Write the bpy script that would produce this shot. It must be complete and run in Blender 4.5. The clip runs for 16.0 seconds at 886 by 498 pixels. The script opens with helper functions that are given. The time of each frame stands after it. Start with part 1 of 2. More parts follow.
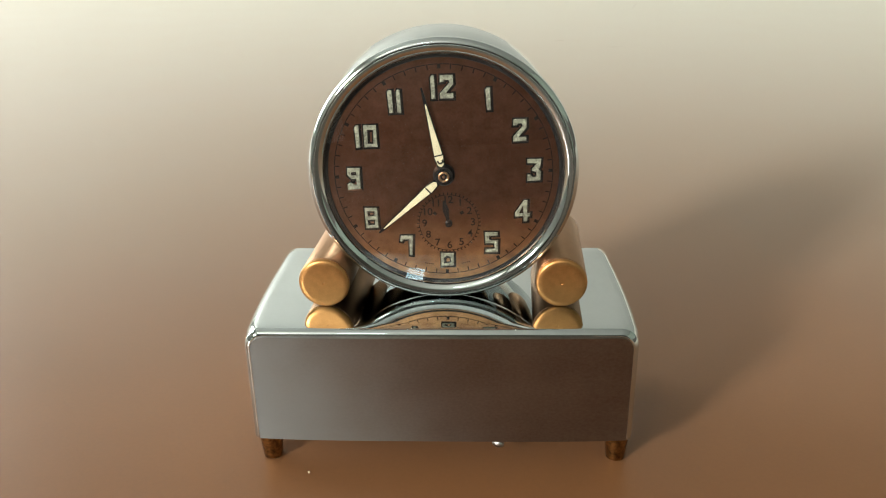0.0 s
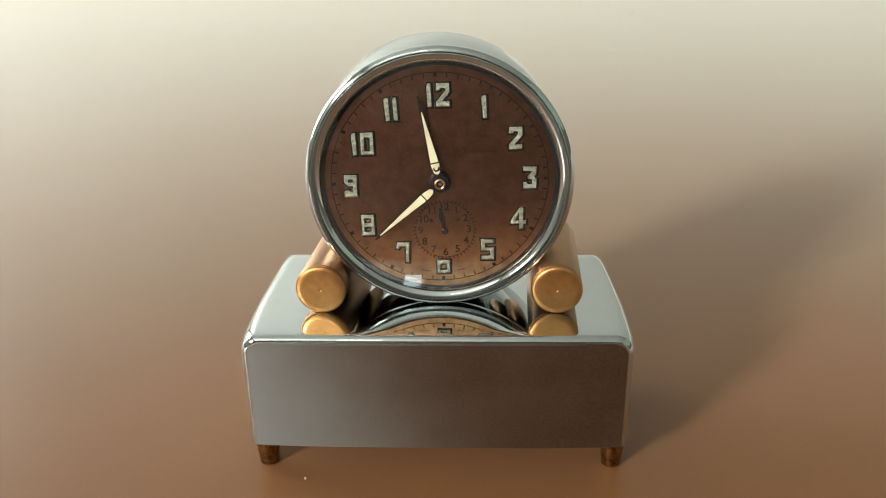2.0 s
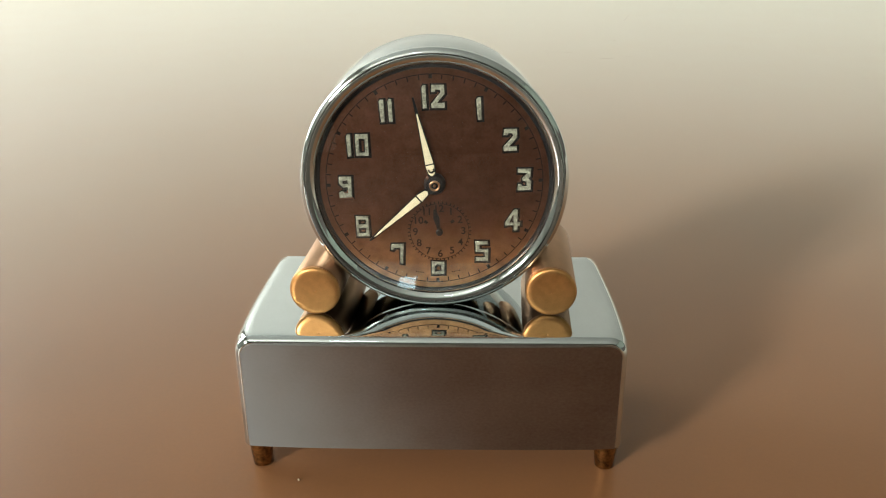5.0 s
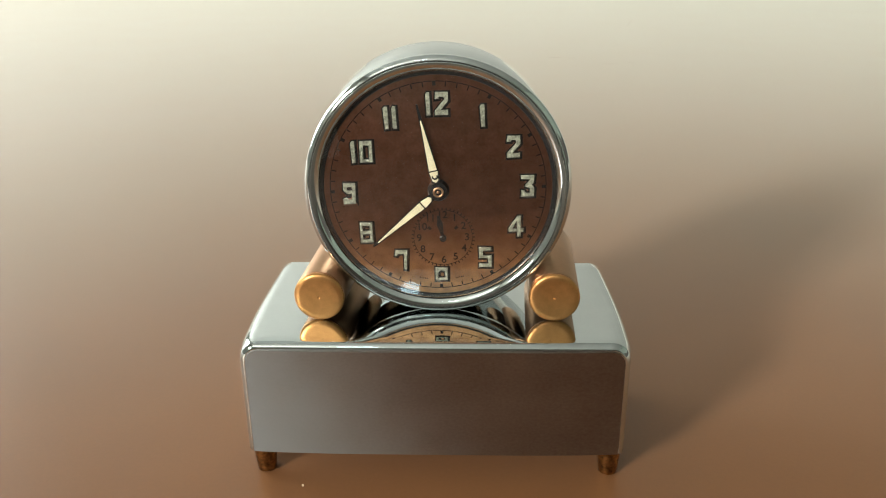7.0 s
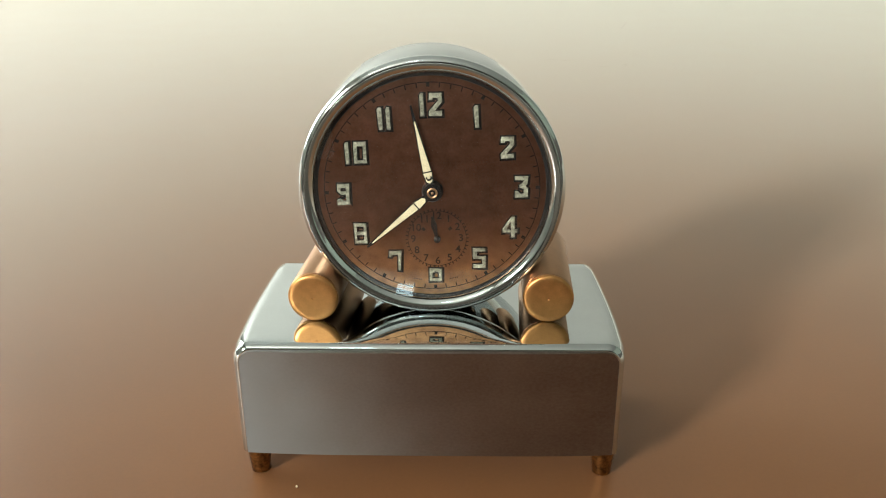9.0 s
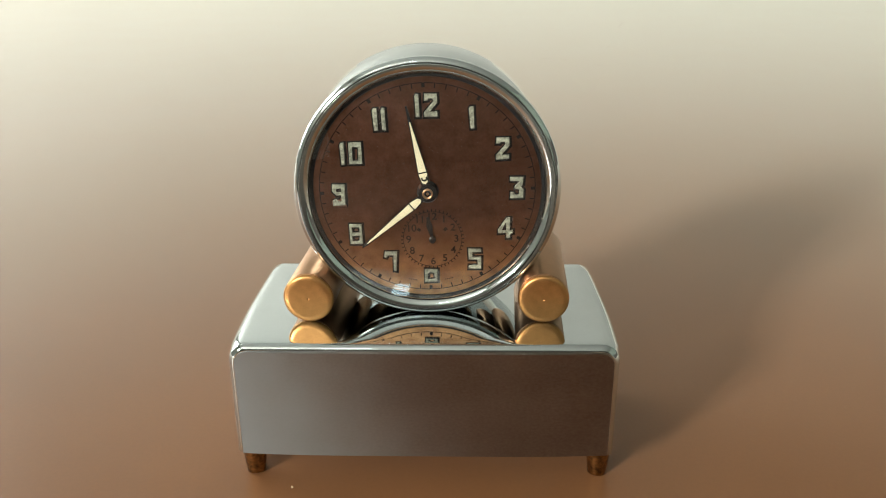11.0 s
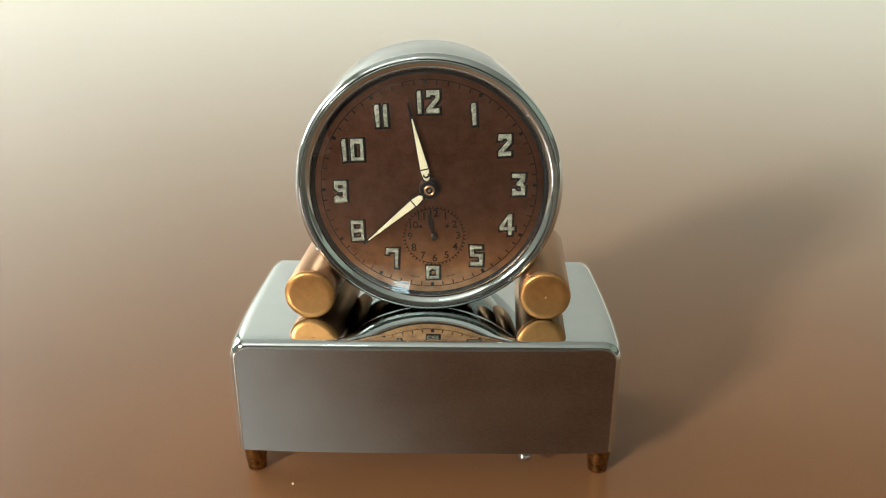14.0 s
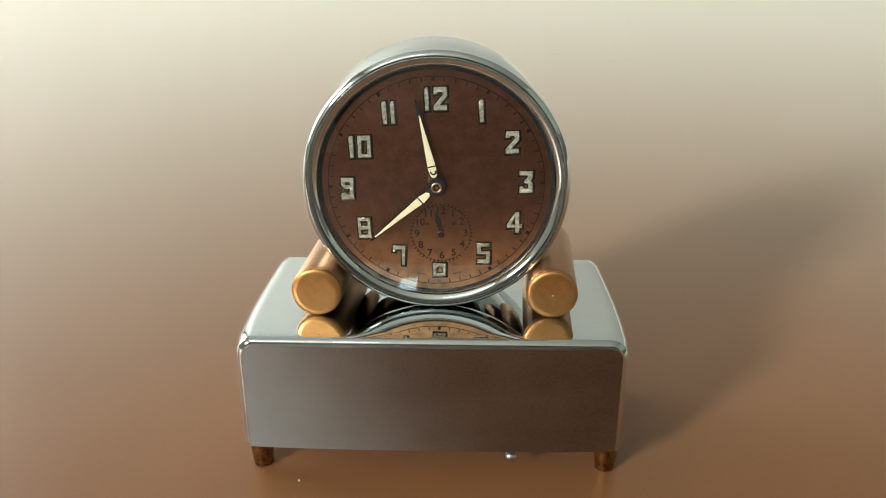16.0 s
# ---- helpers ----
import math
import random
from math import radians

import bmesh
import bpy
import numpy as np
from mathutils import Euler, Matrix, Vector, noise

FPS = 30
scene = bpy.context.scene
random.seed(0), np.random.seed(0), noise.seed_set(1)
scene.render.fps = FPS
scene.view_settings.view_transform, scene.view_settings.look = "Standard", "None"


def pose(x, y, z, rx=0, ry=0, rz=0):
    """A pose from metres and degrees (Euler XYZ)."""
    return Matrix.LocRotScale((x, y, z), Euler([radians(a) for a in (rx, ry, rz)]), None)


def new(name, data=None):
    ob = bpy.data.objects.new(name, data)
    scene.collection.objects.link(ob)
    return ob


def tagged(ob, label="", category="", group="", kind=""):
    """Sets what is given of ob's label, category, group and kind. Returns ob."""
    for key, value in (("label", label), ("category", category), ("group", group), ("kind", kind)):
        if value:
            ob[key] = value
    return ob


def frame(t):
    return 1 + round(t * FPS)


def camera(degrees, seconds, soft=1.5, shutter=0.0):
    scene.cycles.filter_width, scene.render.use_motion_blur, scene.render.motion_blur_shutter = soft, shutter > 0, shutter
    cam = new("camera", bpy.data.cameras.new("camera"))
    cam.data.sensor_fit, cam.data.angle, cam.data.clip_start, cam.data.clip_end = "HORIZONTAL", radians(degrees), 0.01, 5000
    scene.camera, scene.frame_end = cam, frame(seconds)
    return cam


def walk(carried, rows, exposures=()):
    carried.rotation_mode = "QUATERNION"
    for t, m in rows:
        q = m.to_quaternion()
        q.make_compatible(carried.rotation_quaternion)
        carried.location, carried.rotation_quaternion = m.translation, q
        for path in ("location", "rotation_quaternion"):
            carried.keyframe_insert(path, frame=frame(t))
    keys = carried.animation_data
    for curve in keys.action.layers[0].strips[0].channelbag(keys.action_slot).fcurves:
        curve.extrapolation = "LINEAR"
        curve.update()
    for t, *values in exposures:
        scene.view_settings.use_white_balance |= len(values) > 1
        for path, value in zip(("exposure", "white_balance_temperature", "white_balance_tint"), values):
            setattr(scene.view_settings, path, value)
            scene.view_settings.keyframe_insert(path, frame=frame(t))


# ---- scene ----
cam = camera(55.86, 16.0, soft=1.1)
# seconds, eye x y z, tilt, turn, lean
PATH = [
    (0.0, 0.00895, -0.22349, 0.17183, 67.151, 1.973, -0.822),
    (0.5, 0.01004, -0.22397, 0.17133, 67.375, 2.125, -0.770),
    (1.0, 0.00984, -0.22391, 0.17150, 67.371, 1.895, -0.781),
    (1.5, 0.01036, -0.22371, 0.17218, 67.275, 1.858, -0.859),
    (2.0, 0.00977, -0.22432, 0.17284, 67.498, 1.861, -0.701),
    (2.5, 0.00946, -0.22487, 0.17210, 67.860, 1.611, -0.621),
    (3.0, 0.00989, -0.22452, 0.17280, 67.764, 1.327, -0.584),
    (3.5, 0.01027, -0.22472, 0.17245, 67.781, 1.283, -0.527),
    (4.0, 0.00991, -0.22457, 0.17225, 67.782, 1.120, -0.318),
    (6.5, 0.00941, -0.22596, 0.17188, 68.039, 1.802, -0.338),
    (7.0, 0.00939, -0.22599, 0.17283, 68.156, 1.619, -0.414),
    (7.5, 0.00912, -0.22626, 0.17307, 68.278, 1.487, -0.343),
    (8.0, 0.00844, -0.22651, 0.17242, 68.456, 1.106, -0.174),
    (8.5, 0.00933, -0.22688, 0.17258, 68.431, 1.183, -0.294),
    (9.0, 0.00968, -0.22630, 0.17245, 68.318, 1.242, -0.277),
    (11.5, 0.01047, -0.22600, 0.17322, 68.198, 0.997, -0.211),
    (12.0, 0.00977, -0.22633, 0.17209, 68.394, 0.947, -0.205),
    (12.5, 0.00943, -0.22693, 0.17134, 68.526, 1.010, -0.180),
    (13.0, 0.00915, -0.22641, 0.17258, 68.239, 0.984, -0.155),
    (13.5, 0.00849, -0.22614, 0.17250, 68.125, 0.801, 0.049),
    (14.0, 0.00874, -0.22611, 0.17253, 68.116, 0.801, 0.037),
    (14.5, 0.00902, -0.22586, 0.17284, 68.037, 0.971, -0.043),
    (15.0, 0.00992, -0.22617, 0.17235, 68.133, 1.114, -0.135),
    (15.5, 0.00940, -0.22564, 0.17207, 67.867, 1.310, -0.062),
    (16.0, 0.00951, -0.22545, 0.17233, 67.922, 1.497, -0.003),
]
walk(cam, [(t, pose(x, y, z, tilt, 0, turn) @ pose(0, 0, 0, 0, 0, lean)) for t, x, y, z, tilt, turn, lean in PATH])

# ---- light ----
scene.view_settings.exposure = -0.12
ROOM = dict(x0=-2.2, x1=2.8, y0=-4.8, y1=3.0, z0=-0.75, z1=2.25)
# two windows in the left wall: y0, y1, z0, z1, watts, colour of the daylight
WINDOWS = [(-2.71, -1.99, 0.88, 1.58, 280.0, (1.0, 0.963, 0.857)), (0.60, 2.85, 0.13, 1.60, 92.0, (0.96, 1.0, 0.94))]
for y0, y1, z0, z1, watts, tone in WINDOWS:
    lamp = bpy.data.lights.new("window_daylight", "AREA")
    lamp.shape, lamp.size, lamp.size_y = "RECTANGLE", z1 - z0, y1 - y0
    lamp.energy, lamp.color = watts, tone
    new("window_daylight", lamp).matrix_world = pose(ROOM["x0"] - 0.03, (y0 + y1) / 2, (z0 + z1) / 2, 0, -90, 0)
world = bpy.data.worlds.new("sky")
scene.world = world
world.use_nodes = True
sky = world.node_tree.nodes.new("ShaderNodeTexSky")
sky.sky_type, sky.sun_disc, sky.sun_elevation, sky.sun_rotation = "NISHITA", False, radians(22), radians(220)
back = world.node_tree.nodes["Background"]
back.inputs["Strength"].default_value = 0.08
world.node_tree.links.new(sky.outputs["Color"], back.inputs["Color"])


# ---- materials ----
def material(name, color, rough, metal=0.0, vary=0.12, scale=60.0, fine=900.0, bump=0.0, rough_vary=0.08, ior=1.5, second=None,
             stretch=(1, 1, 1)):
    """Colour and roughness varied at two scales, with fine relief. Scales are per metre."""
    m = bpy.data.materials.new(name)
    m.use_nodes = True
    nt = m.node_tree
    b = nt.nodes["Principled BSDF"]
    b.inputs["Metallic"].default_value, b.inputs["IOR"].default_value = metal, ior
    co = nt.nodes.new("ShaderNodeTexCoord")
    mp = nt.nodes.new("ShaderNodeMapping")
    mp.inputs["Scale"].default_value = stretch
    nt.links.new(co.outputs["Object"], mp.inputs["Vector"])
    big, small = nt.nodes.new("ShaderNodeTexNoise"), nt.nodes.new("ShaderNodeTexNoise")
    for n, sc in ((big, scale), (small, fine)):
        n.inputs["Scale"].default_value, n.inputs["Detail"].default_value = sc, 4.0
        nt.links.new(mp.outputs["Vector"], n.inputs["Vector"])
    add = nt.nodes.new("ShaderNodeMix")
    add.data_type = "FLOAT"
    add.inputs[0].default_value = 0.4
    nt.links.new(big.outputs["Fac"], add.inputs[2])
    nt.links.new(small.outputs["Fac"], add.inputs[3])
    ramp = nt.nodes.new("ShaderNodeValToRGB")
    lo = [c * (1 - vary) for c in color] if second is None else second
    hi = [min(1.0, c * (1 + vary)) for c in color]
    ramp.color_ramp.elements[0].position, ramp.color_ramp.elements[0].color = 0.32, (*lo, 1)
    ramp.color_ramp.elements[1].position, ramp.color_ramp.elements[1].color = 0.66, (*hi, 1)
    nt.links.new(add.outputs[0], ramp.inputs["Fac"])
    nt.links.new(ramp.outputs["Color"], b.inputs["Base Color"])
    rr = nt.nodes.new("ShaderNodeMapRange")
    rr.inputs["To Min"].default_value, rr.inputs["To Max"].default_value = max(0.02, rough - rough_vary), rough + rough_vary
    nt.links.new(add.outputs[0], rr.inputs["Value"])
    nt.links.new(rr.outputs["Result"], b.inputs["Roughness"])
    if bump:
        bp = nt.nodes.new("ShaderNodeBump")
        bp.inputs["Strength"].default_value, bp.inputs["Distance"].default_value = bump, 0.0002
        nt.links.new(small.outputs["Fac"], bp.inputs["Height"])
        nt.links.new(bp.outputs["Normal"], b.inputs["Normal"])
    return m


TABLE = material("copper_brown_laminate", (0.212, 0.087, 0.030), 0.35, 0.0, vary=0.06, scale=14, fine=700, bump=0.03, rough_vary=0.05, ior=1.46)
tb = TABLE.node_tree.nodes["Principled BSDF"]
tb.inputs["Sheen Weight"].default_value, tb.inputs["Sheen Roughness"].default_value = 0.80, 0.31
tb.inputs["Sheen Tint"].default_value = (0.95, 0.965, 0.86, 1)
WALL = material("pale_wall_paint", (0.80, 0.81, 0.78), 0.8, vary=0.03, scale=3, fine=80)
WALL_GREEN = material("grey_green_wall_paint", (0.26, 0.31, 0.27), 0.8, vary=0.03, scale=3, fine=80)
FLOOR = material("dark_floor", (0.075, 0.065, 0.055), 0.5, vary=0.1, scale=5, fine=60)
PANEL = material("dark_board", (0.06, 0.05, 0.042), 0.5, vary=0.2, scale=6, fine=60)
CEIL = material("ceiling_paint", (0.50, 0.525, 0.505), 0.85, vary=0.03, scale=3, fine=80)
FRAME_WHITE = material("white_gloss_paint", (0.78, 0.78, 0.75), 0.35, vary=0.04)
CHROME = material("polished_chrome", (0.60, 0.64, 0.65), 0.04, 1.0, vary=0.03, scale=90, rough_vary=0.015)
BEZEL_CHROME = material("worn_chrome", (0.64, 0.68, 0.69), 0.08, 1.0, vary=0.04, scale=120, rough_vary=0.04)
SATIN = material("brushed_nickel", (0.235, 0.19, 0.165), 0.36, 1.0, vary=0.06, scale=26, fine=900, bump=0.08, rough_vary=0.04, second=(0.17, 0.125, 0.102), stretch=(1, 1, 1.6))
# scuffed cloud thinning out from one lower corner, its pale colour painted-in window sheen
nt = SATIN.node_tree
satin = nt.nodes["Principled BSDF"]
co, tex, dot, wob, rng, mix, painted_sheen = (nt.nodes.new("ShaderNode" + k) for k in ("TexCoord", "TexNoise", "VectorMath", "Math", "MapRange", "Mix", "Mix"))
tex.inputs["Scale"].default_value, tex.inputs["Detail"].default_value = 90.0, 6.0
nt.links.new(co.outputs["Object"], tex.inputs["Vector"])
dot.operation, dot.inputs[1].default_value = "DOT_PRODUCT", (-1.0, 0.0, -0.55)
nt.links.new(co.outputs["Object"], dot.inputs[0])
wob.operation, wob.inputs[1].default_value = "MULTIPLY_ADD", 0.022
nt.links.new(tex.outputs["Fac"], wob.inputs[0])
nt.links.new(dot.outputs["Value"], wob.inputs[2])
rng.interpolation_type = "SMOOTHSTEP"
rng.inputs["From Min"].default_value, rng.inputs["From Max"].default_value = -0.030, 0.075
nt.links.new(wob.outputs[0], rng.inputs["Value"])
mix.data_type, painted_sheen.data_type = "FLOAT", "RGBA"
mix.inputs[3].default_value, painted_sheen.inputs[7].default_value = 0.72, (0.34, 0.355, 0.37, 1)
for node, a, b, socket in ((mix, 2, 0, satin.inputs["Roughness"]), (painted_sheen, 6, 2, satin.inputs["Base Color"])):
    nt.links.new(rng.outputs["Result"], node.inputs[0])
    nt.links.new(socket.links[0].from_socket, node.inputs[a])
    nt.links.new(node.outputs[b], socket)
BRASS = material("lacquered_brass", (0.47, 0.27, 0.155), 0.36, 1.0, vary=0.08, scale=200, fine=1500, bump=0.03)
BRASS_END = material("turned_brass", (0.56, 0.285, 0.105), 0.38, 1.0, vary=0.14, scale=420, fine=2500, bump=0.05)
BRASS_OLD = material("tarnished_brass", (0.30, 0.14, 0.045), 0.42, 1.0, vary=0.2, scale=450, second=(0.08, 0.045, 0.02))
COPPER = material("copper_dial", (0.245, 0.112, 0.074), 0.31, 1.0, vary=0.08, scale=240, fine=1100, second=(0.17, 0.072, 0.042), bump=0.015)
# the dial's colour turns golden towards six o'clock, broken up by noise
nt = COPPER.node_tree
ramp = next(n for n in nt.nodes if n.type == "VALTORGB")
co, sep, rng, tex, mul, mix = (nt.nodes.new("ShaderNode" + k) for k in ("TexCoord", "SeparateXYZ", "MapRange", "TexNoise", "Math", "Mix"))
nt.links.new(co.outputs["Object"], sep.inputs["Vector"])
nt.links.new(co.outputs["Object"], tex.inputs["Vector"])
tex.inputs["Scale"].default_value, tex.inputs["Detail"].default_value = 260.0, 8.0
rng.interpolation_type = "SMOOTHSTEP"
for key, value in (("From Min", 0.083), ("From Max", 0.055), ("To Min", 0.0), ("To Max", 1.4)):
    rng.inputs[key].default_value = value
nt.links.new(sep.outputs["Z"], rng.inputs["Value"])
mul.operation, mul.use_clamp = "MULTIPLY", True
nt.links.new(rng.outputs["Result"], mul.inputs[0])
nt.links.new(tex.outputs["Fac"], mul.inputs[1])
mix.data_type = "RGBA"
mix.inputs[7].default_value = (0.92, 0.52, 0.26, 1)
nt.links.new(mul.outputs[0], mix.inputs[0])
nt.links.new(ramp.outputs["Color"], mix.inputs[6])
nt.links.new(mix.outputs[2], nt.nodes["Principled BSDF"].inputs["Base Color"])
INK = material("black_print", (0.012, 0.009, 0.008), 0.8, vary=0.2, scale=500, ior=1.2)
BLACK = material("blued_steel", (0.012, 0.012, 0.013), 0.30, 0.1, vary=0.2, scale=500, ior=1.35)
LUME = material("aged_luminous_paint", (0.28, 0.285, 0.225), 0.75, vary=0.12, scale=1100, fine=2600, second=(0.045, 0.05, 0.035), bump=0.3)
CREAM = material("cream_luminous_paint", (0.60, 0.54, 0.37), 0.7, vary=0.05, scale=300, fine=1500, bump=0.1)
STEEL = material("bright_steel", (0.50, 0.50, 0.50), 0.32, 1.0, vary=0.05, scale=400)
CRUMB = material("pale_crumb", (0.75, 0.62, 0.45), 0.8, vary=0.1, scale=3000)
GLASS = bpy.data.materials.new("clear_glass")
GLASS.use_nodes = True
gb = GLASS.node_tree.nodes["Principled BSDF"]
gb.inputs["Transmission Weight"].default_value, gb.inputs["Roughness"].default_value, gb.inputs["IOR"].default_value = 1.0, 0.01, 1.45
gb.inputs["Base Color"].default_value = (0.98, 0.99, 0.98, 1)


# ---- helpers for meshes ----
def finish(bm, name, mat, smooth=40):
    bmesh.ops.recalc_face_normals(bm, faces=bm.faces)
    me = bpy.data.meshes.new(name)
    bm.to_mesh(me)
    bm.free()
    me.materials.append(mat)
    if smooth:
        me.shade_smooth()
        me.set_sharp_from_angle(angle=radians(smooth))
    return me


def part(name, bm, mat, parent, label="", smooth=40):
    ob = new(name, finish(bm, name, mat, smooth) if isinstance(bm, bmesh.types.BMesh) else bm)
    ob.parent = parent
    return tagged(ob, label) if label else ob


def box(x0, x1, y0, y1, z0, z1, bevel=0.0):
    bm = bmesh.new()
    bmesh.ops.create_cube(bm, size=1.0)
    for v in bm.verts:
        v.co = ((x0 + x1) / 2 + v.co.x * (x1 - x0), (y0 + y1) / 2 + v.co.y * (y1 - y0), (z0 + z1) / 2 + v.co.z * (z1 - z0))
    if bevel:
        bmesh.ops.bevel(bm, geom=bm.edges[:], offset=bevel, segments=2, affect="EDGES", profile=0.5)
    return bm


def lathe(profile, seg=96, axis="y", at=(0, 0, 0), closed=False):
    """Turns a profile of (radius, distance along the axis) round the axis through at."""
    bm = bmesh.new()
    rings = []
    for r, d in profile:
        if r < 1e-7:
            ring = [bm.verts.new((0, d, 0) if axis == "y" else (0, 0, d))]
        else:
            ring = []
            for i in range(seg):
                a = 2 * math.pi * i / seg
                ring.append(bm.verts.new((r * math.sin(a), d, r * math.cos(a)) if axis == "y" else (r * math.cos(a), r * math.sin(a), d)))
        rings.append(ring)
    pairs = list(zip(rings, rings[1:])) + ([(rings[-1], rings[0])] if closed else [])
    for a, b in pairs:
        for i in range(seg):
            j = (i + 1) % seg
            f = [a[i % len(a)], a[j % len(a)], b[j % len(b)], b[i % len(b)]]
            f = list(dict.fromkeys(f))
            if len(f) > 2:
                bm.faces.new(f)
    bmesh.ops.translate(bm, verts=bm.verts, vec=at)
    return bm


def prism(poly, y0, y1):
    """A flat shape in the x-z plane, from y0 to y1."""
    bm = bmesh.new()
    a = [bm.verts.new((x, y0, z)) for x, z in poly]
    b = [bm.verts.new((x, y1, z)) for x, z in poly]
    bm.faces.new(a)
    bm.faces.new(b[::-1])
    for i in range(len(a)):
        j = (i + 1) % len(a)
        bm.faces.new((a[i], b[i], b[j], a[j]))
    return bm


def merge(*bms):
    out = bmesh.new()
    for bm in bms:
        me = bpy.data.meshes.new("tmp")
        bm.to_mesh(me)
        bm.free()
        out.from_mesh(me)
        bpy.data.meshes.remove(me)
    return out


def outline_mesh(name, polys, mat, extrude, offset=0.0, bevel=0.0):
    """A mesh from closed outlines with holes, standing in the x-z plane and facing -y. Its middle lies in y = 0."""
    cu = bpy.data.curves.new(name, "CURVE")
    cu.dimensions, cu.fill_mode, cu.extrude, cu.offset, cu.bevel_depth, cu.bevel_resolution = "2D", "BOTH", extrude, offset, bevel, 1
    for poly in polys:
        sp = cu.splines.new("POLY")
        sp.points.add(len(poly) - 1)
        for q, (x, y) in zip(sp.points, poly):
            q.co = (x, y, 0, 1)
        sp.use_cyclic_u = True
    return stand(name, cu, mat)


def stand(name, cu, mat):
    ob = bpy.data.objects.new(name, cu)
    scene.collection.objects.link(ob)
    me = bpy.data.meshes.new_from_object(ob.evaluated_get(bpy.context.evaluated_depsgraph_get()))
    bpy.data.objects.remove(ob)
    bpy.data.curves.remove(cu)
    me.transform(Matrix.Rotation(radians(90), 4, "X"))
    me.name = name
    me.materials.clear()
    me.materials.append(mat)
    return me


def writing_mesh(name, text, size, mat, extrude=0.00001):
    cu = bpy.data.curves.new(name, "FONT")
    cu.body, cu.size, cu.align_x, cu.align_y, cu.extrude, cu.offset = text, size, "CENTER", "CENTER", extrude, 0.00005
    return stand(name, cu, mat)


# ---- the place ----
R = ROOM
table = tagged(new("table"), "satin copper-brown laminate table with faint scratches", "table")
part("tabletop", box(-1.20, 1.25, -0.17, 1.95, -0.03, 0.0, 0.002), TABLE, table, smooth=0)
for x in (-1.08, 1.18):
    for y in (-0.10, 1.88):
        part("leg", box(x - 0.03, x + 0.03, y - 0.03, y + 0.03, R["z0"], -0.03, 0.002), FRAME_WHITE, table, smooth=0)
tagged(part("floor", box(R["x0"], R["x1"], R["y0"], R["y1"], R["z0"] - 0.1, R["z0"]), FLOOR, None, "plain dark floor", 0), category="floor", kind="structure")
for name, b, mat, label in (("wall_north", (R["x0"], R["x1"], R["y1"], R["y1"] + 0.1, R["z0"], R["z1"]), WALL, "plain pale painted wall"),
                            ("wall_east", (R["x1"], R["x1"] + 0.1, R["y0"] - 0.1, R["y1"] + 0.1, R["z0"], R["z1"]), WALL_GREEN, "plain grey-green painted wall"),
                            ("wall_south", (R["x0"], R["x1"], R["y0"] - 0.1, R["y0"], R["z0"], R["z1"]), WALL_GREEN, "plain grey-green painted wall")):
    tagged(part(name, box(*b), mat, None, label, 0), category="wall", kind="structure")
# added dark boards: stand-ins for dark surroundings the chrome reflects; they also cut fill
tagged(part("panelling", box(R["x0"], R["x1"] - 0.07, R["y0"] + 0.004, R["y0"] + 0.06, R["z0"], 1.50, 0.004), PANEL, None, "added dark board along the wall, seen only in reflections", 0), category="panelling", kind="structure")
tagged(part("panelling", box(R["x1"] - 0.06, R["x1"] - 0.004, -2.6, 2.6, R["z0"], 0.50, 0.004), PANEL, None, "added dark board along the wall, seen only in reflections", 0), category="panelling", kind="structure")
xw, yc, pieces = R["x0"] - 0.1, R["y0"] - 0.1, []
for y0, y1, z0, z1, watts, tone in WINDOWS:
    pieces += [box(xw, R["x0"], yc, y0, R["z0"], R["z1"]), box(xw, R["x0"], y0, y1, R["z0"], z0), box(xw, R["x0"], y0, y1, z1, R["z1"])]
    yc = y1
pieces.append(box(xw, R["x0"], yc, R["y1"] + 0.1, R["z0"], R["z1"]))
tagged(part("wall_west", merge(*pieces), WALL, None, "plain pale painted wall with two windows", 0), category="wall", kind="structure")
tagged(part("ceiling", box(xw, R["x1"] + 0.1, R["y0"] - 0.1, R["y1"] + 0.1, R["z1"], R["z1"] + 0.1), CEIL, None, "plain grey painted ceiling", 0), category="ceiling", kind="structure")
xa, xb = R["x0"] - 0.02, R["x0"] + 0.02
for k, (y0, y1, z0, z1, watts, tone) in enumerate(WINDOWS):
    window = tagged(new(f"window_{k + 1}"), "white-framed window with glazing bars and daylight", "window", kind="structure")
    part("window_frame", merge(box(xa, xb, y0, y0 + 0.02, z0, z1), box(xa, xb, y1 - 0.02, y1, z0, z1), box(xa, xb, y0 + 0.02, y1 - 0.02, z0, z0 + 0.02), box(xa, xb, y0 + 0.02, y1 - 0.02, z1 - 0.02, z1)), FRAME_WHITE, window)
    count = max(2, round((y1 - y0) / 0.3))
    for i in range(1, count):
        y = y0 + (y1 - y0) * i / count
        part("glazing_bar", box(xa, xb, y - 0.008, y + 0.008, z0 + 0.02, z1 - 0.02), FRAME_WHITE, window)

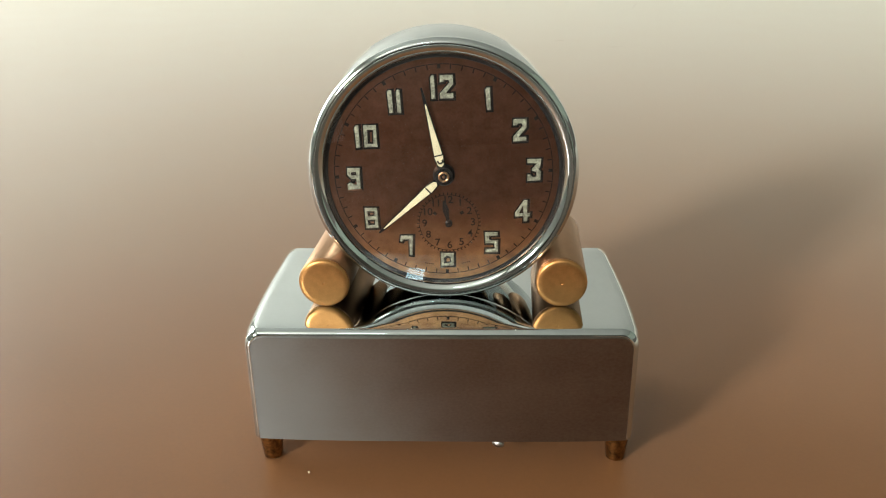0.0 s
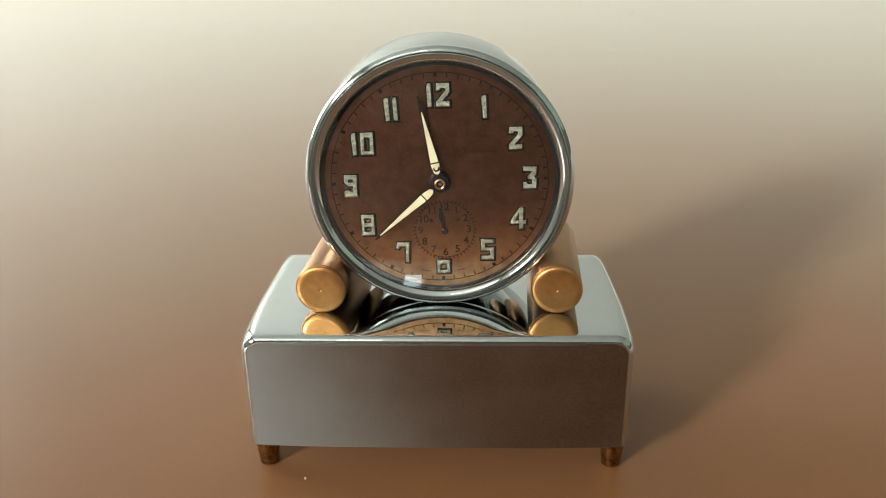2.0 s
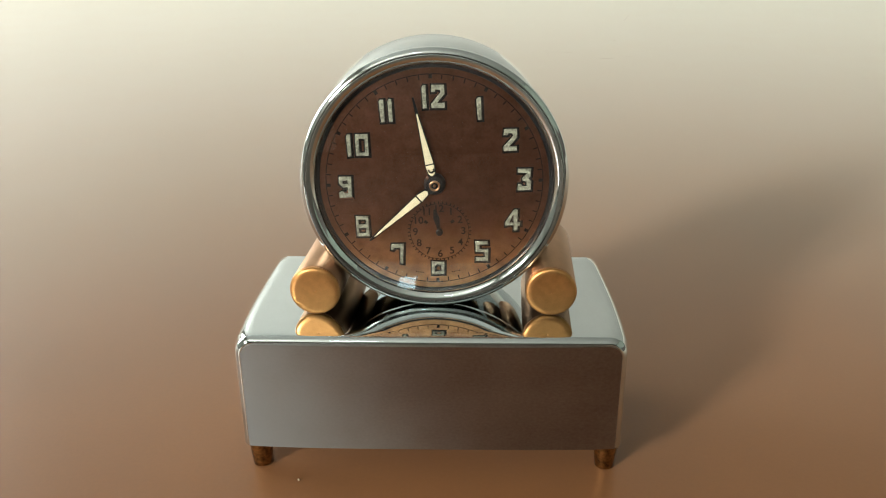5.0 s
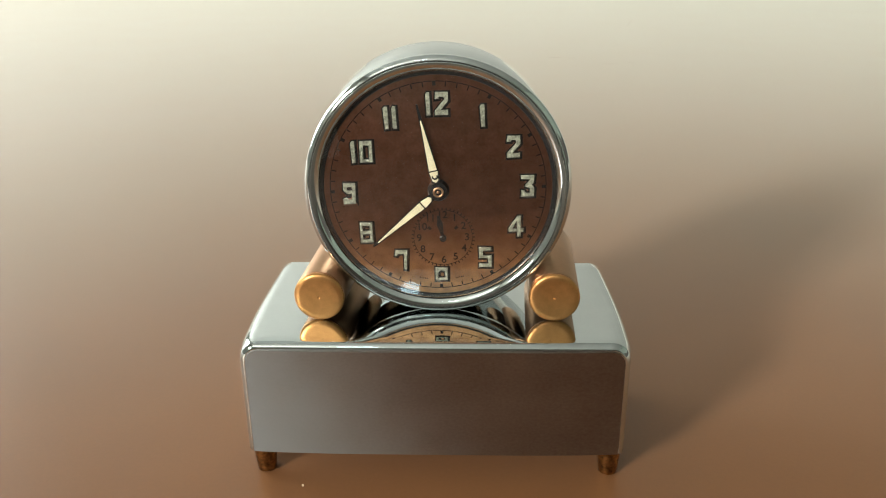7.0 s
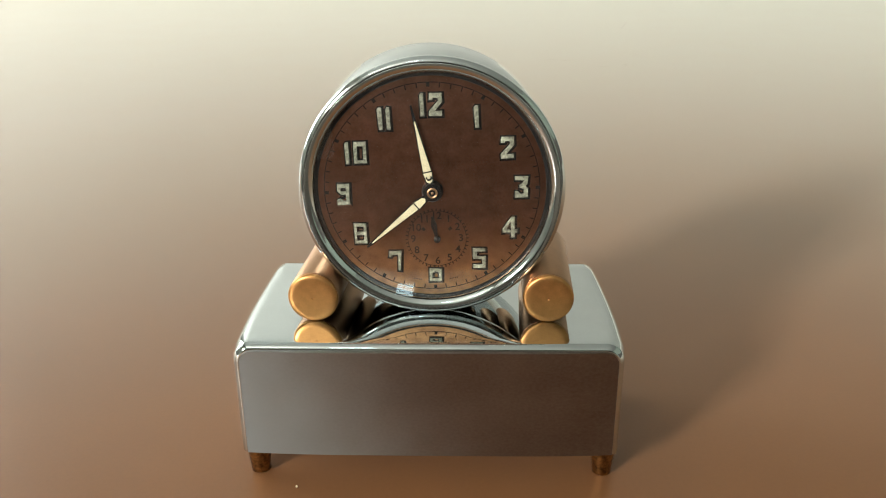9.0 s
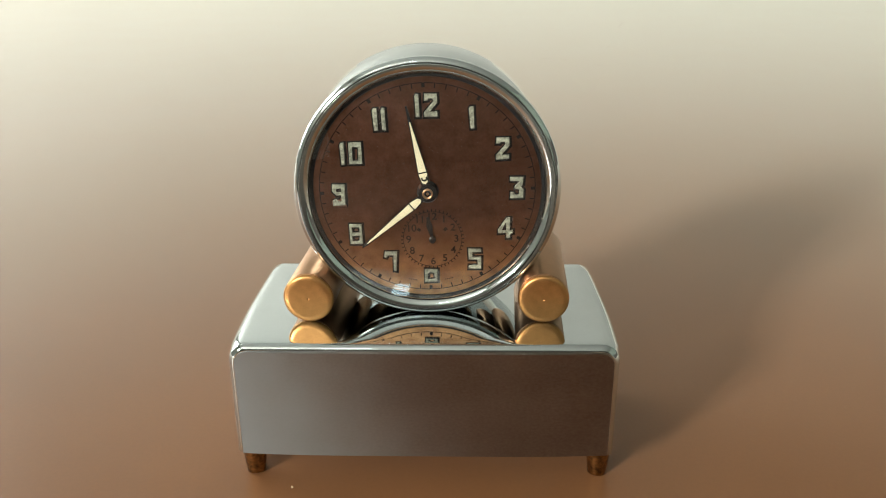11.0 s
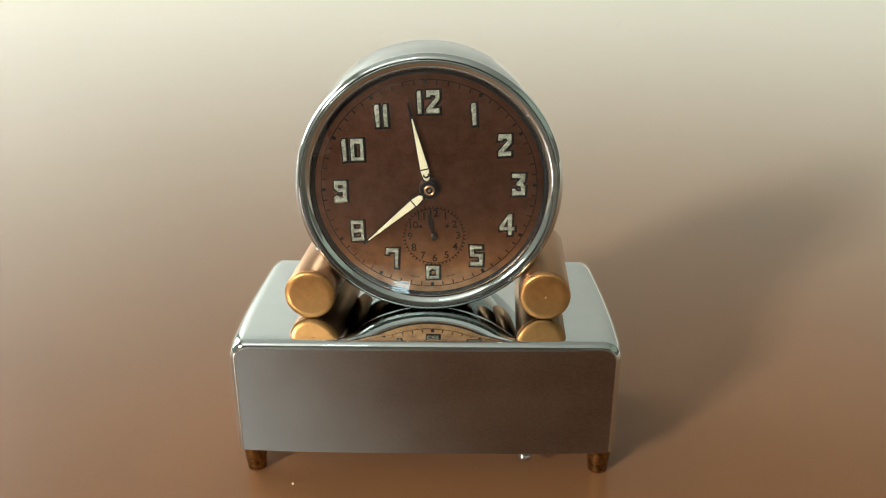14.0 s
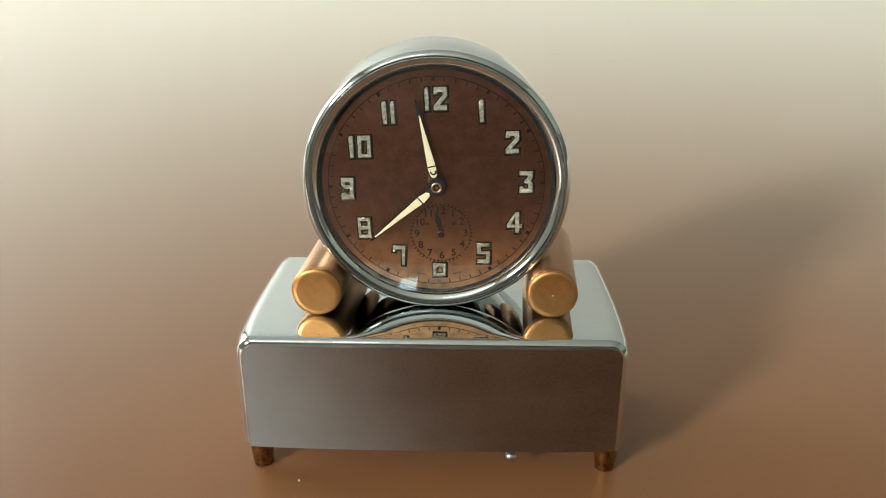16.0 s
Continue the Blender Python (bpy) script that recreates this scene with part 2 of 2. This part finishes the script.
# ceiling panel lamp, seen only as a small cool glint in the bezel
PANEL_LIGHT = bpy.data.materials.new("cool_lamp_diffuser")
PANEL_LIGHT.use_nodes = True
pb = PANEL_LIGHT.node_tree.nodes["Principled BSDF"]
pb.inputs["Base Color"].default_value, pb.inputs["Emission Color"].default_value, pb.inputs["Emission Strength"].default_value = (0.8, 0.8, 0.8, 1), (0.72, 0.95, 1.0, 1), 11.0
lampbox = tagged(new("ceiling_light"), "square white ceiling light panel, lit cool white", "ceiling light")
LX, LY, LS = -0.49, -2.38, 0.12
part("frame", merge(*[box(LX + a, LX + b, LY + c, LY + d, R["z1"] - 0.04, R["z1"]) for a, b, c, d in ((-LS - 0.03, -LS, -LS - 0.03, LS + 0.03), (LS, LS + 0.03, -LS - 0.03, LS + 0.03), (-LS, LS, -LS - 0.03, -LS), (-LS, LS, LS, LS + 0.03))]), FRAME_WHITE, lampbox, smooth=0)
part("diffuser", box(LX - LS, LX + LS, LY - LS, LY + LS, R["z1"] - 0.03, R["z1"] - 0.005), PANEL_LIGHT, lampbox, "glowing cool white diffuser", 0)

# ---- the clock ----
CX, CZ = 0.0008, 0.0924          # axis of the drum
DY = 0.0255                      # plane of the dial
LEAN = -1.6                      # the dial leans anticlockwise, degrees
ZB, ZT, DEPTH = 0.0111, 0.0504, 0.0667
clock = tagged(new("mantel_clock"), "chrome art deco clock with copper dial on a chrome box base", "clock")


def base_profile(inset, r=0.0056, w=0.0607):
    """Half-round shoulders at the top, small corners below."""
    pts = []
    w, zt, zb = w - inset, ZT - inset, ZB + 0.0002
    r = r - inset * 0.6
    for cx, cz, a0, rr in ((w - r, zt - r, 90, r), (w - 0.0006, zb + 0.0006, 0, 0.0006), (-w + 0.0006, zb + 0.0006, -90, 0.0006), (-w + r, zt - r, 180, r)):
        for k in range(9):
            a = radians(a0 - k * 90 / 8)
            pts.append((cx + rr * math.cos(a), cz + rr * math.sin(a)))
    return pts


def bow(f):
    """Half the width of the base at the fraction f of its depth: the sides bulge a little."""
    return 0.0607 + 0.0014 * math.sin(math.pi * f ** 0.7) + 0.0003 * f


def loft(loops, cap0=True, cap1=True):
    bm = bmesh.new()
    rows = [[bm.verts.new((x, y, z)) for x, z in poly] for y, poly in loops]
    for a, b in zip(rows, rows[1:]):
        for i in range(len(a)):
            j = (i + 1) % len(a)
            bm.faces.new((a[i], a[j], b[j], b[i]))
    if cap0:
        bm.faces.new(rows[0][::-1])
    if cap1:
        bm.faces.new(rows[-1])
    return bm


ROUND = 0.0022
edge = [(ROUND * (1 - math.sin(radians(k * 15))), base_profile(ROUND * (1 - math.cos(radians(k * 15))))) for k in range(5, -1, -1)]
base = part("base", loft([(0.0014, base_profile(0.0026)), (0.0003, base_profile(0.0022)), *edge,
                          *((DEPTH * k / 12, base_profile(0, w=bow(k / 12))) for k in range(1, 12)),
                          (DEPTH - 0.0012, base_profile(0, w=bow(0.98))), (DEPTH - 0.0004, base_profile(0.0004, w=bow(1))), (DEPTH, base_profile(0.0013, w=bow(1)))]), CHROME, clock,
            "mirror-polished chrome box with rounded shoulders", 50)


def crowned_panel(inset, crown, n=32):
    """The front face: strips between the outline's lower and upper edge, swelling forward in the middle."""
    w, zb, r = 0.0607 - inset, ZB + 0.0002, 0.0056 - inset * 0.6
    zt = ZT - inset
    bm = bmesh.new()
    rows = []
    for i in range(n + 1):
        u = math.sin(math.pi * (i / n - 0.5))
        x = u * w
        over = max(0.0, abs(x) - (w - r))
        top = zt - r + math.sqrt(max(0.0, r * r - over * over))
        y = -crown * (1 - abs(u) ** 4)
        rows.append([bm.verts.new((x, y, zb)), bm.verts.new((x, y, top))])
    back = [[bm.verts.new((v.co.x, 0.0011, v.co.z)) for v in row] for row in rows]
    for k in range(n):
        a, b, c, d = rows[k], rows[k + 1], back[k], back[k + 1]
        bm.faces.new((a[0], b[0], b[1], a[1]))
        bm.faces.new((c[0], c[1], d[1], d[0]))
        bm.faces.new((a[1], b[1], d[1], c[1]))
        bm.faces.new((a[0], c[0], d[0], b[0]))
    bm.faces.new((rows[0][0], rows[0][1], back[0][1], back[0][0]))
    bm.faces.new((rows[n][0], back[n][0], back[n][1], rows[n][1]))
    return bm


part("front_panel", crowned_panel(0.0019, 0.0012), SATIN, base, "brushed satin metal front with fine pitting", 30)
FOOT = [(0.0, 0.0), (0.0026, 0.0), (0.0031, 0.0004), (0.0042, ZB + 0.0001), (0.0, ZB + 0.0001)]
for x in (-0.0569, 0.0571):
    for y in (0.0070, DEPTH - 0.0070):
        part("foot", lathe(FOOT, 40, "z", (x, y, 0)), BRASS_OLD, base, "tapered tarnished brass foot")

RX, RR, RY0, RY1 = 0.0378, 0.0082, 0.0164, 0.0615
ROLL = [(0.0, RY0 + 0.0016), (RR - 0.0007, RY0 + 0.0016), (RR - 0.0006, RY0 + 0.0020), (RR - 0.0001, RY0 + 0.0021), (RR, RY0 + 0.0024), (RR, RY1 - 0.0006), (RR - 0.0006, RY1), (0.0, RY1)]
END = [(0.0, RY0 + 0.0005), (0.0003, RY0 + 0.0003), (0.00045, RY0 + 0.0001), (0.0060, RY0), (0.0074, RY0), (0.0078, RY0 + 0.00025), (0.0081, RY0 + 0.0006), (0.0082, RY0 + 0.0010), (0.0081, RY0 + 0.0015), (0.0076, RY0 + 0.00155), (0.0, RY0 + 0.00155)]
for x, turn in ((-RX + 0.0002, -3.6), (RX + 0.0002, -3.0)):
    skew = pose(x, RY0, ZT + RR, 0, 0, turn) @ pose(0, -RY0, 0)
    roll = part("roller", lathe(ROLL, 72, "y"), BRASS, clock, "brass cylinder carrying the drum")
    roll.matrix_basis = skew
    part("end_cap", lathe(END, 72, "y"), BRASS_END, roll, "turned brass end with a centre dot")

at = (CX, 0, CZ)
drum = lathe([(0.0400, 0.0266), (0.0408, 0.0268), (0.0411, 0.0274), (0.0414, 0.0560), (0.0411, 0.0574), (0.0400, 0.0583), (0.0, 0.0588)], 128, "y", at)
bmesh.ops.rotate(drum, verts=drum.verts, cent=(CX, 0.0268, CZ), matrix=Matrix.Rotation(radians(2.4), 3, "Z"))
part("drum_case", drum, CHROME, clock, "polished chrome drum")


def bead(r, y, rad, a0, a1, n=8):
    """An arc of a bezel's profile: angles from outwards over the front."""
    return [(r + rad * math.cos(radians(a0 + (a1 - a0) * k / n)), y - rad * math.sin(radians(a0 + (a1 - a0) * k / n))) for k in range(n + 1)]


BEZEL = [(0.0367, 0.0257), *((0.0399 - 0.0031 * math.sin(radians(t)), 0.0256 - 0.0032 * math.cos(radians(t))) for t in range(80, -1, -10)), (0.0401, 0.0226),
         (0.0402, 0.0231), (0.0404, 0.0231), *((0.0403 + 0.0017 * math.sin(radians(t)), 0.0250 - 0.0024 * math.cos(radians(t))) for t in range(6, 91, 12)), (0.0420, 0.0262), (0.0417, 0.0268), (0.0400, 0.0269), (0.0367, 0.0269)]
part("bezel", lathe(BEZEL, 160, "y", at, True), BEZEL_CHROME, clock, "rounded chrome bezel", 40)
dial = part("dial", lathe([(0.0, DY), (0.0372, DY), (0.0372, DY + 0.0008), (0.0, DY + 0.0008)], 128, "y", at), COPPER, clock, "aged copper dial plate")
# dark ring filling the gap between dial and bezel
part("rim_ring", lathe([(0.0359, DY - 0.0001), (0.0361, DY - 0.0005), (0.0369, DY - 0.0005), (0.0369, DY - 0.0001)], 128, "y", at, True), BLACK, clock, "dark ring round the dial's rim")
dome = [(0.0380 * k / 10, 0.0238 - 0.0034 * (1 - (k / 10) ** 2)) for k in range(11)]
glass = part("glass", lathe(dome + [(r, y + 0.0007) for r, y in dome[::-1]], 128, "y", at), GLASS, clock, "clear domed crystal", 60)
glass.visible_shadow = False

TURN = pose(CX, 0, CZ, 0, LEAN, 0)


def on_dial(name, me, x, z, y, parent, label=""):
    """Places a mesh on the dial at x, z from its centre, leaning with it."""
    ob = new(name, me)
    ob.parent = parent
    ob.matrix_basis = TURN @ pose(x, y, z)
    return tagged(ob, label) if label else ob


SHAPES = {
    "0": [[(0, 0), (4.8, 0), (4.8, 7.4), (0, 7.4)], [(1.7, 1.7), (1.7, 5.6), (3.1, 5.6), (3.1, 1.7)]],
    "1": [[(0.1, 0), (1.9, 0), (1.8, 7.4), (0.3, 7.4), (-0.2, 6.6)]],
    "2": [[(0, 0), (4.9, 0), (4.9, 1.9), (2.7, 1.9), (4.9, 4.5), (4.9, 7.4), (0.2, 7.4), (0, 4.9), (1.8, 4.9), (1.9, 5.6), (3.0, 5.6), (3.0, 4.9), (0, 1.7)]],
    "3": [[(0, 0), (4.9, 0), (4.9, 3.1), (4.1, 3.9), (4.9, 4.7), (4.9, 7.4), (0, 7.4), (0, 5.7), (2.9, 5.7), (1.5, 4.3), (1.5, 3.2), (3.0, 3.0), (3.0, 1.8), (1.9, 1.8), (1.6, 2.6), (0, 2.6)]],
    "4": [[(2.8, 0), (4.6, 0), (4.6, 1.6), (5.6, 1.6), (5.6, 3.1), (4.6, 3.1), (4.6, 7.4), (2.9, 7.4), (0, 3.2), (0, 1.6), (2.8, 1.6)], [(1.8, 3.1), (2.8, 4.7), (2.8, 3.1)]],
    "5": [[(0, 0), (4.9, 0), (4.9, 4.6), (1.8, 4.6), (1.8, 5.7), (4.8, 5.7), (4.8, 7.4), (0, 7.4), (0, 3.1), (3.1, 3.1), (3.1, 1.7), (0, 1.7)]],
    "6": [[(0, 0), (4.9, 0), (4.9, 5.0), (0, 5.0)], [(1.5, 1.5), (1.5, 3.1), (2.2, 3.5), (3.4, 3.3), (3.4, 1.5)]],
    "7": [[(2.9, 0), (4.5, 0), (4.9, 7.4), (0.2, 7.4), (-0.2, 4.9), (0.9, 4.7), (1.6, 5.6), (3.1, 5.6)]],
    "8": [[(0, 0), (4.9, 0), (4.9, 7.4), (0, 7.4)], [(1.4, 1.5), (1.4, 2.9), (3.3, 2.9), (3.3, 1.5)], [(1.4, 4.6), (1.4, 5.8), (3.3, 5.8), (3.3, 4.6)]],
    "9": [[(0, 0), (4.9, 0), (4.9, 7.4), (0.4, 7.4), (0.1, 5.0), (1.6, 3.4), (3.1, 3.4), (3.1, 1.9), (2.4, 1.9), (1.5, 2.9), (0, 2.0)], [(1.9, 4.9), (1.9, 5.7), (3.2, 5.7), (3.2, 4.9)]],
}
WIDE = {"1": 2.0, "4": 5.5}
PLACES = {12: (0.0, 27.2), 1: (13.9, 23.5), 2: (23.4, 13.9), 3: (28.1, 1.2), 4: (24.9, -12.2), 5: (15.2, -22.9), 6: (1.0, -28.9), 7: (-12.0, -23.9), 8: (-23.0, -14.5), 9: (-28.0, -1.4), 10: (-23.4, 12.1), 11: (-14.3, 22.9)}
rnd = random.Random(4)


def numeral_polys(text, dx, dy):
    gap, polys, x = 0.75, [], 0.0
    total = sum(WIDE.get(c, 4.9) for c in text) + gap * (len(text) - 1)
    for c in text:
        for poly in SHAPES[c]:
            polys.append([((px + x - total / 2 + rnd.uniform(-0.12, 0.12) + dx) * 0.001 * 0.94, (py - max(q[1] for q in SHAPES[c][0]) / 2 + rnd.uniform(-0.12, 0.12) + dy) * 0.001) for px, py in poly])
        x += WIDE.get(c, 4.9) + gap
    return polys


for h, (x, z) in PLACES.items():
    state = rnd.getstate()
    # printed black edge, set off right and down to paint in the numeral's shadow
    edge = outline_mesh("numeral", numeral_polys(str(h), 0.18, -0.18), INK, 0.00012, 0.00034)
    rnd.setstate(state)
    lume = outline_mesh("luminous_fill", numeral_polys(str(h), 0, 0), LUME, 0.00016, -0.00036, 0.0001)
    a = radians(-LEAN)
    xr, zr = (x * math.cos(a) + z * math.sin(a)) / 1000, (-x * math.sin(a) + z * math.cos(a)) / 1000
    n = on_dial("numeral", edge, xr, zr, DY - 0.00014, dial, "black-edged greyish luminous numeral")
    f = new("luminous_fill", lume)
    f.parent = n
    f.matrix_basis = pose(0, -0.00022, 0)


def bar(r0, r1, w, deg, y, thick, cx=0.0, cz=0.0):
    a = radians(deg)
    s, c = math.sin(a), math.cos(a)
    return prism([(cx + r * s + k * c * w / 2, cz + r * c - k * s * w / 2) for r, k in ((r0, -1), (r0, 1), (r1, 1), (r1, -1))], y - thick, y - 0.00001)


def ring(r0, r1, deg0, deg1, y, thick, cx=0.0, cz=0.0, n=6):
    poly = [(cx + r1 * math.sin(radians(deg0 + (deg1 - deg0) * k / n)), cz + r1 * math.cos(radians(deg0 + (deg1 - deg0) * k / n))) for k in range(n + 1)]
    poly += [(cx + r0 * math.sin(radians(deg1 - (deg1 - deg0) * k / n)), cz + r0 * math.cos(radians(deg1 - (deg1 - deg0) * k / n))) for k in range(n + 1)]
    return prism(poly, y - thick, y - 0.00001)


RT = 0.0333
marks = [bar(RT - 0.0009, RT + 0.0008, 0.00034, m * 6, DY, 0.00005) for m in range(60) if m % 5]
marks += [ring(RT + 0.0005, RT + 0.00078, m * 6 + 0.6, m * 6 + 5.4, DY, 0.00004) for m in range(60)]
on_dial("minute_track", finish(merge(*marks), "minute_track", INK, 0), 0, 0, 0, dial, "fine printed minute track")
five = finish(prism([(-0.0005, -0.0007), (0.0005, -0.0007), (0.0005, 0.0007), (-0.0005, 0.0007)], -0.00008, 0), "five_minute_mark", INK, 0)
for h in range(12):
    ob = new("five_minute_mark", five)
    ob.parent, ob.matrix_basis = dial, TURN @ pose(0, 0, 0, 0, h * 30, 0) @ pose(0, DY - 0.00002, RT)
SX, SZ = 0.0011, -0.0164
marks = [bar(0.0093, 0.0102, 0.00034, m * 7.5, DY, 0.00005, SX, SZ) for m in range(48)]
marks += [ring(0.0093, 0.00950, m * 30 + 3, m * 30 + 27, DY, 0.00004, SX, SZ) for m in range(12)]
marks += [ring(0.0048, 0.0060, d - 5, d + 5, DY, 0.00005, SX, SZ) for d in (-52, 52)]
on_dial("alarm_track", finish(merge(*marks), "alarm_track", INK, 0), 0, 0, 0, dial, "small printed alarm dial ring")
for h in range(1, 13):
    a = radians(h * 30)
    on_dial("alarm_numeral", writing_mesh("alarm_numeral", str(h), 0.0034, INK), SX + 0.0077 * math.sin(a), SZ + 0.0077 * math.cos(a), DY - 0.00003, dial)
for d0 in (-13.5, 8.5):
    on_dial("small_print", finish(merge(*[bar(0.0307, 0.0311, 0.0003, 180 + d0 + k * 1.1, DY, 0.00004) for k in range(5)]), "small_print", INK, 0), 0, 0, 0, dial)


# hands: a black frame that runs out into a thin tip, with cream fill
def hand(name, length, tip, width, y, label):
    ob = new(name, outline_mesh(name, [[(-0.0007, 0.0), (0.0007, 0.0), (width * 0.42, 0.0033), (width / 2 + 0.0001, 0.0058), (0.0004, length), (0.00018, tip), (-0.00018, tip), (-0.0004, length), (-width / 2 - 0.0001, 0.0058), (-width * 0.42, 0.0033)]],
                                BLACK, 0.00012, 0.0001))
    ob.parent = clock
    tagged(ob, label)
    fill = [[(-width / 2 + 0.0002, 0.0070), (width / 2 - 0.0002, 0.0070), (0.00012, length - 0.0005), (-0.00012, length - 0.0005)], [(-width * 0.30, 0.0036), (0, 0.0030), (width * 0.30, 0.0036), (width / 2 - 0.0001, 0.0064), (-width / 2 + 0.0001, 0.0064)]]
    f = new("luminous_fill", outline_mesh("luminous_fill", fill, CREAM, 0.00008, 0.0, 0.00006))
    f.parent, f.matrix_basis = ob, pose(0, -0.00020, 0)
    return ob


HX, HZ = CX + 0.0002, CZ - 0.0002
hour_hand = hand("hour_hand", 0.0235, 0.0280, 0.0028, 0.0, "black hand filled with cream luminous paint")
minute_hand = hand("minute_hand", 0.0262, 0.0278, 0.0027, 0.0, "black hand filled with cream luminous paint")
hub = part("hub", lathe([(0.0, DY), (0.0034, DY), (0.0034, DY - 0.0012), (0.0028, DY - 0.0024), (0.0016, DY - 0.0027), (0.0, DY - 0.0027)], 48, "y", (HX, 0, HZ)), BLACK, clock, "black domed centre boss")
part("centre_pin", lathe([(0.0017, DY - 0.0026), (0.0017, DY - 0.0030), (0.0014, DY - 0.0032), (0.0011, DY - 0.0030), (0.0010, DY - 0.0024), (0.0005, DY - 0.0024), (0.0004, DY - 0.0031), (0.0, DY - 0.0032)], 32, "y", (HX, 0, HZ)), BRASS, hub, "bright pin with a ring")
alarm_hand = on_dial("alarm_hand", outline_mesh("alarm_hand", [[(-0.0004, 0), (0.0004, 0), (0.0006, 0.0025), (0.0010, 0.0048), (0.0003, 0.0078), (-0.0003, 0.0078), (-0.0010, 0.0048), (-0.0006, 0.0025)]], BLACK, 0.00012), SX, SZ, DY - 0.0006, clock, "small black alarm hand")
alarm_hand.matrix_basis = TURN @ pose(SX, DY - 0.0006, SZ, 0, -10, 0)
part("collar", lathe([(0.0, DY), (0.0011, DY), (0.0011, DY - 0.0010), (0.0007, DY - 0.0012), (0.0, DY - 0.0010)], 32, "y", (CX + SX * math.cos(radians(LEAN)) + SZ * math.sin(radians(LEAN)), 0, CZ + SZ)), BLACK, clock, "small dark collar of the alarm hand")

# winding key below the base: a crossbar with a short cylinder across each end
KX, KY, KZ, KR = 0.0262, 0.0240, 0.0060, 0.0198
key = tagged(new("winding_key", finish(lathe([(0.0, -0.0016), (0.0035, -0.0016), (0.0040, -0.0010), (0.0040, 0.0010), (0.0022, 0.0014), (0.0022, ZB - KZ + 0.0004), (0.0, ZB - KZ + 0.0004)], 40, "z"), "winding_key", STEEL)), "bright steel winding key under the base")
key.parent = clock
part("crossbar", box(-0.0008, 0.0008, -KR, KR, -0.0007, 0.0007, 0.0003), STEEL, key)
for s in (-1, 1):
    knob = lathe([(0.0, -0.0016), (0.0005, -0.0015), (0.0006, -0.0018), (0.0010, -0.0018), (0.0014, -0.0013), (0.0016, -0.0004), (0.0016, 0.0004), (0.0014, 0.0012), (0.0009, 0.0018), (0.0, 0.0020)], 40, "y")
    bmesh.ops.rotate(knob, verts=knob.verts, cent=(0, 0, 0), matrix=Matrix.Rotation(radians(90 * -s), 3, "Z"))
    bmesh.ops.translate(knob, verts=knob.verts, vec=(0, s * KR, 0))
    part("knob", knob, STEEL, key, "short rounded steel knob")

# ---- small things on the table ----
bm = bmesh.new()
bmesh.ops.create_icosphere(bm, subdivisions=2, radius=0.0004)
for v in bm.verts:
    v.co = v.co * (1 + 0.3 * noise.noise(v.co * 2500)) + Vector((-0.0432, -0.0030, 0.00032))
tagged(part("crumb", bm, CRUMB, None, "tiny pale crumb lying on the brown tabletop"), category="crumb")


# faint scratches in the far part of the table: x, y, length, angle
SCRATCH = material("worn_scratch", (0.245, 0.13, 0.06), 0.5, vary=0.2, scale=300)
sb = SCRATCH.node_tree.nodes["Principled BSDF"]
sb.inputs["Sheen Weight"].default_value, sb.inputs["Sheen Roughness"].default_value = 0.6, 0.3
for x, y, size, turn in ((0.124, 0.870, 0.016, 2), (0.146, 0.866, 0.010, -8), (0.187, 0.820, 0.018, 4), (0.2155, 0.831, 0.008, 15), (0.222, 0.972, 0.010, 60), (0.285, 1.230, 0.10, 74)):
    m = Matrix.Rotation(radians(turn), 4, "Z")
    bm = bmesh.new()
    c = [bm.verts.new(Vector((x, y, 0)) + m @ Vector((u * size / 2, w * 0.0007, z))) for z in (0.00003, 0.00007) for u, w in ((-1, 0), (-0.4, -1), (0.5, -0.7), (1, 0), (0.3, 0.8), (-0.5, 0.6))]
    bm.faces.new(c[6:])
    for i in range(6):
        j = (i + 1) % 6
        bm.faces.new((c[i], c[j], c[6 + j], c[6 + i]))
    part("scratch", bm, SCRATCH, table, smooth=0)

# dark curl printed on the hour hand's fill
curl = new("curl", finish(merge(ring(0.0005, 0.0010, 60, 300, 0, 0.0001, 0.0001, 0.0049, 12), bar(-0.0003, 0.0009, 0.0005, 75, 0, 0.0001, 0.0002, 0.0043)), "curl", BLACK, 0))
curl.parent, curl.matrix_basis = hour_hand, pose(0, -0.00036, 0)


def motions():
    y = DY - 0.0016
    walk(hour_hand, [(t, pose(HX, y, HZ, 0, -13.2 + 0.0083 * t, 0)) for t in (0, 4, 8, 12, 16)])
    walk(minute_hand, [(t, pose(HX, y - 0.0006, HZ, 0, 228.0 + 0.1 * t, 0)) for t in (0, 4, 8, 12, 16)])
    walk(key, [(t, pose(KX, KY, KZ, 0, 0, -9.84 * (t - 15.9))) for t in range(17)])


motions()
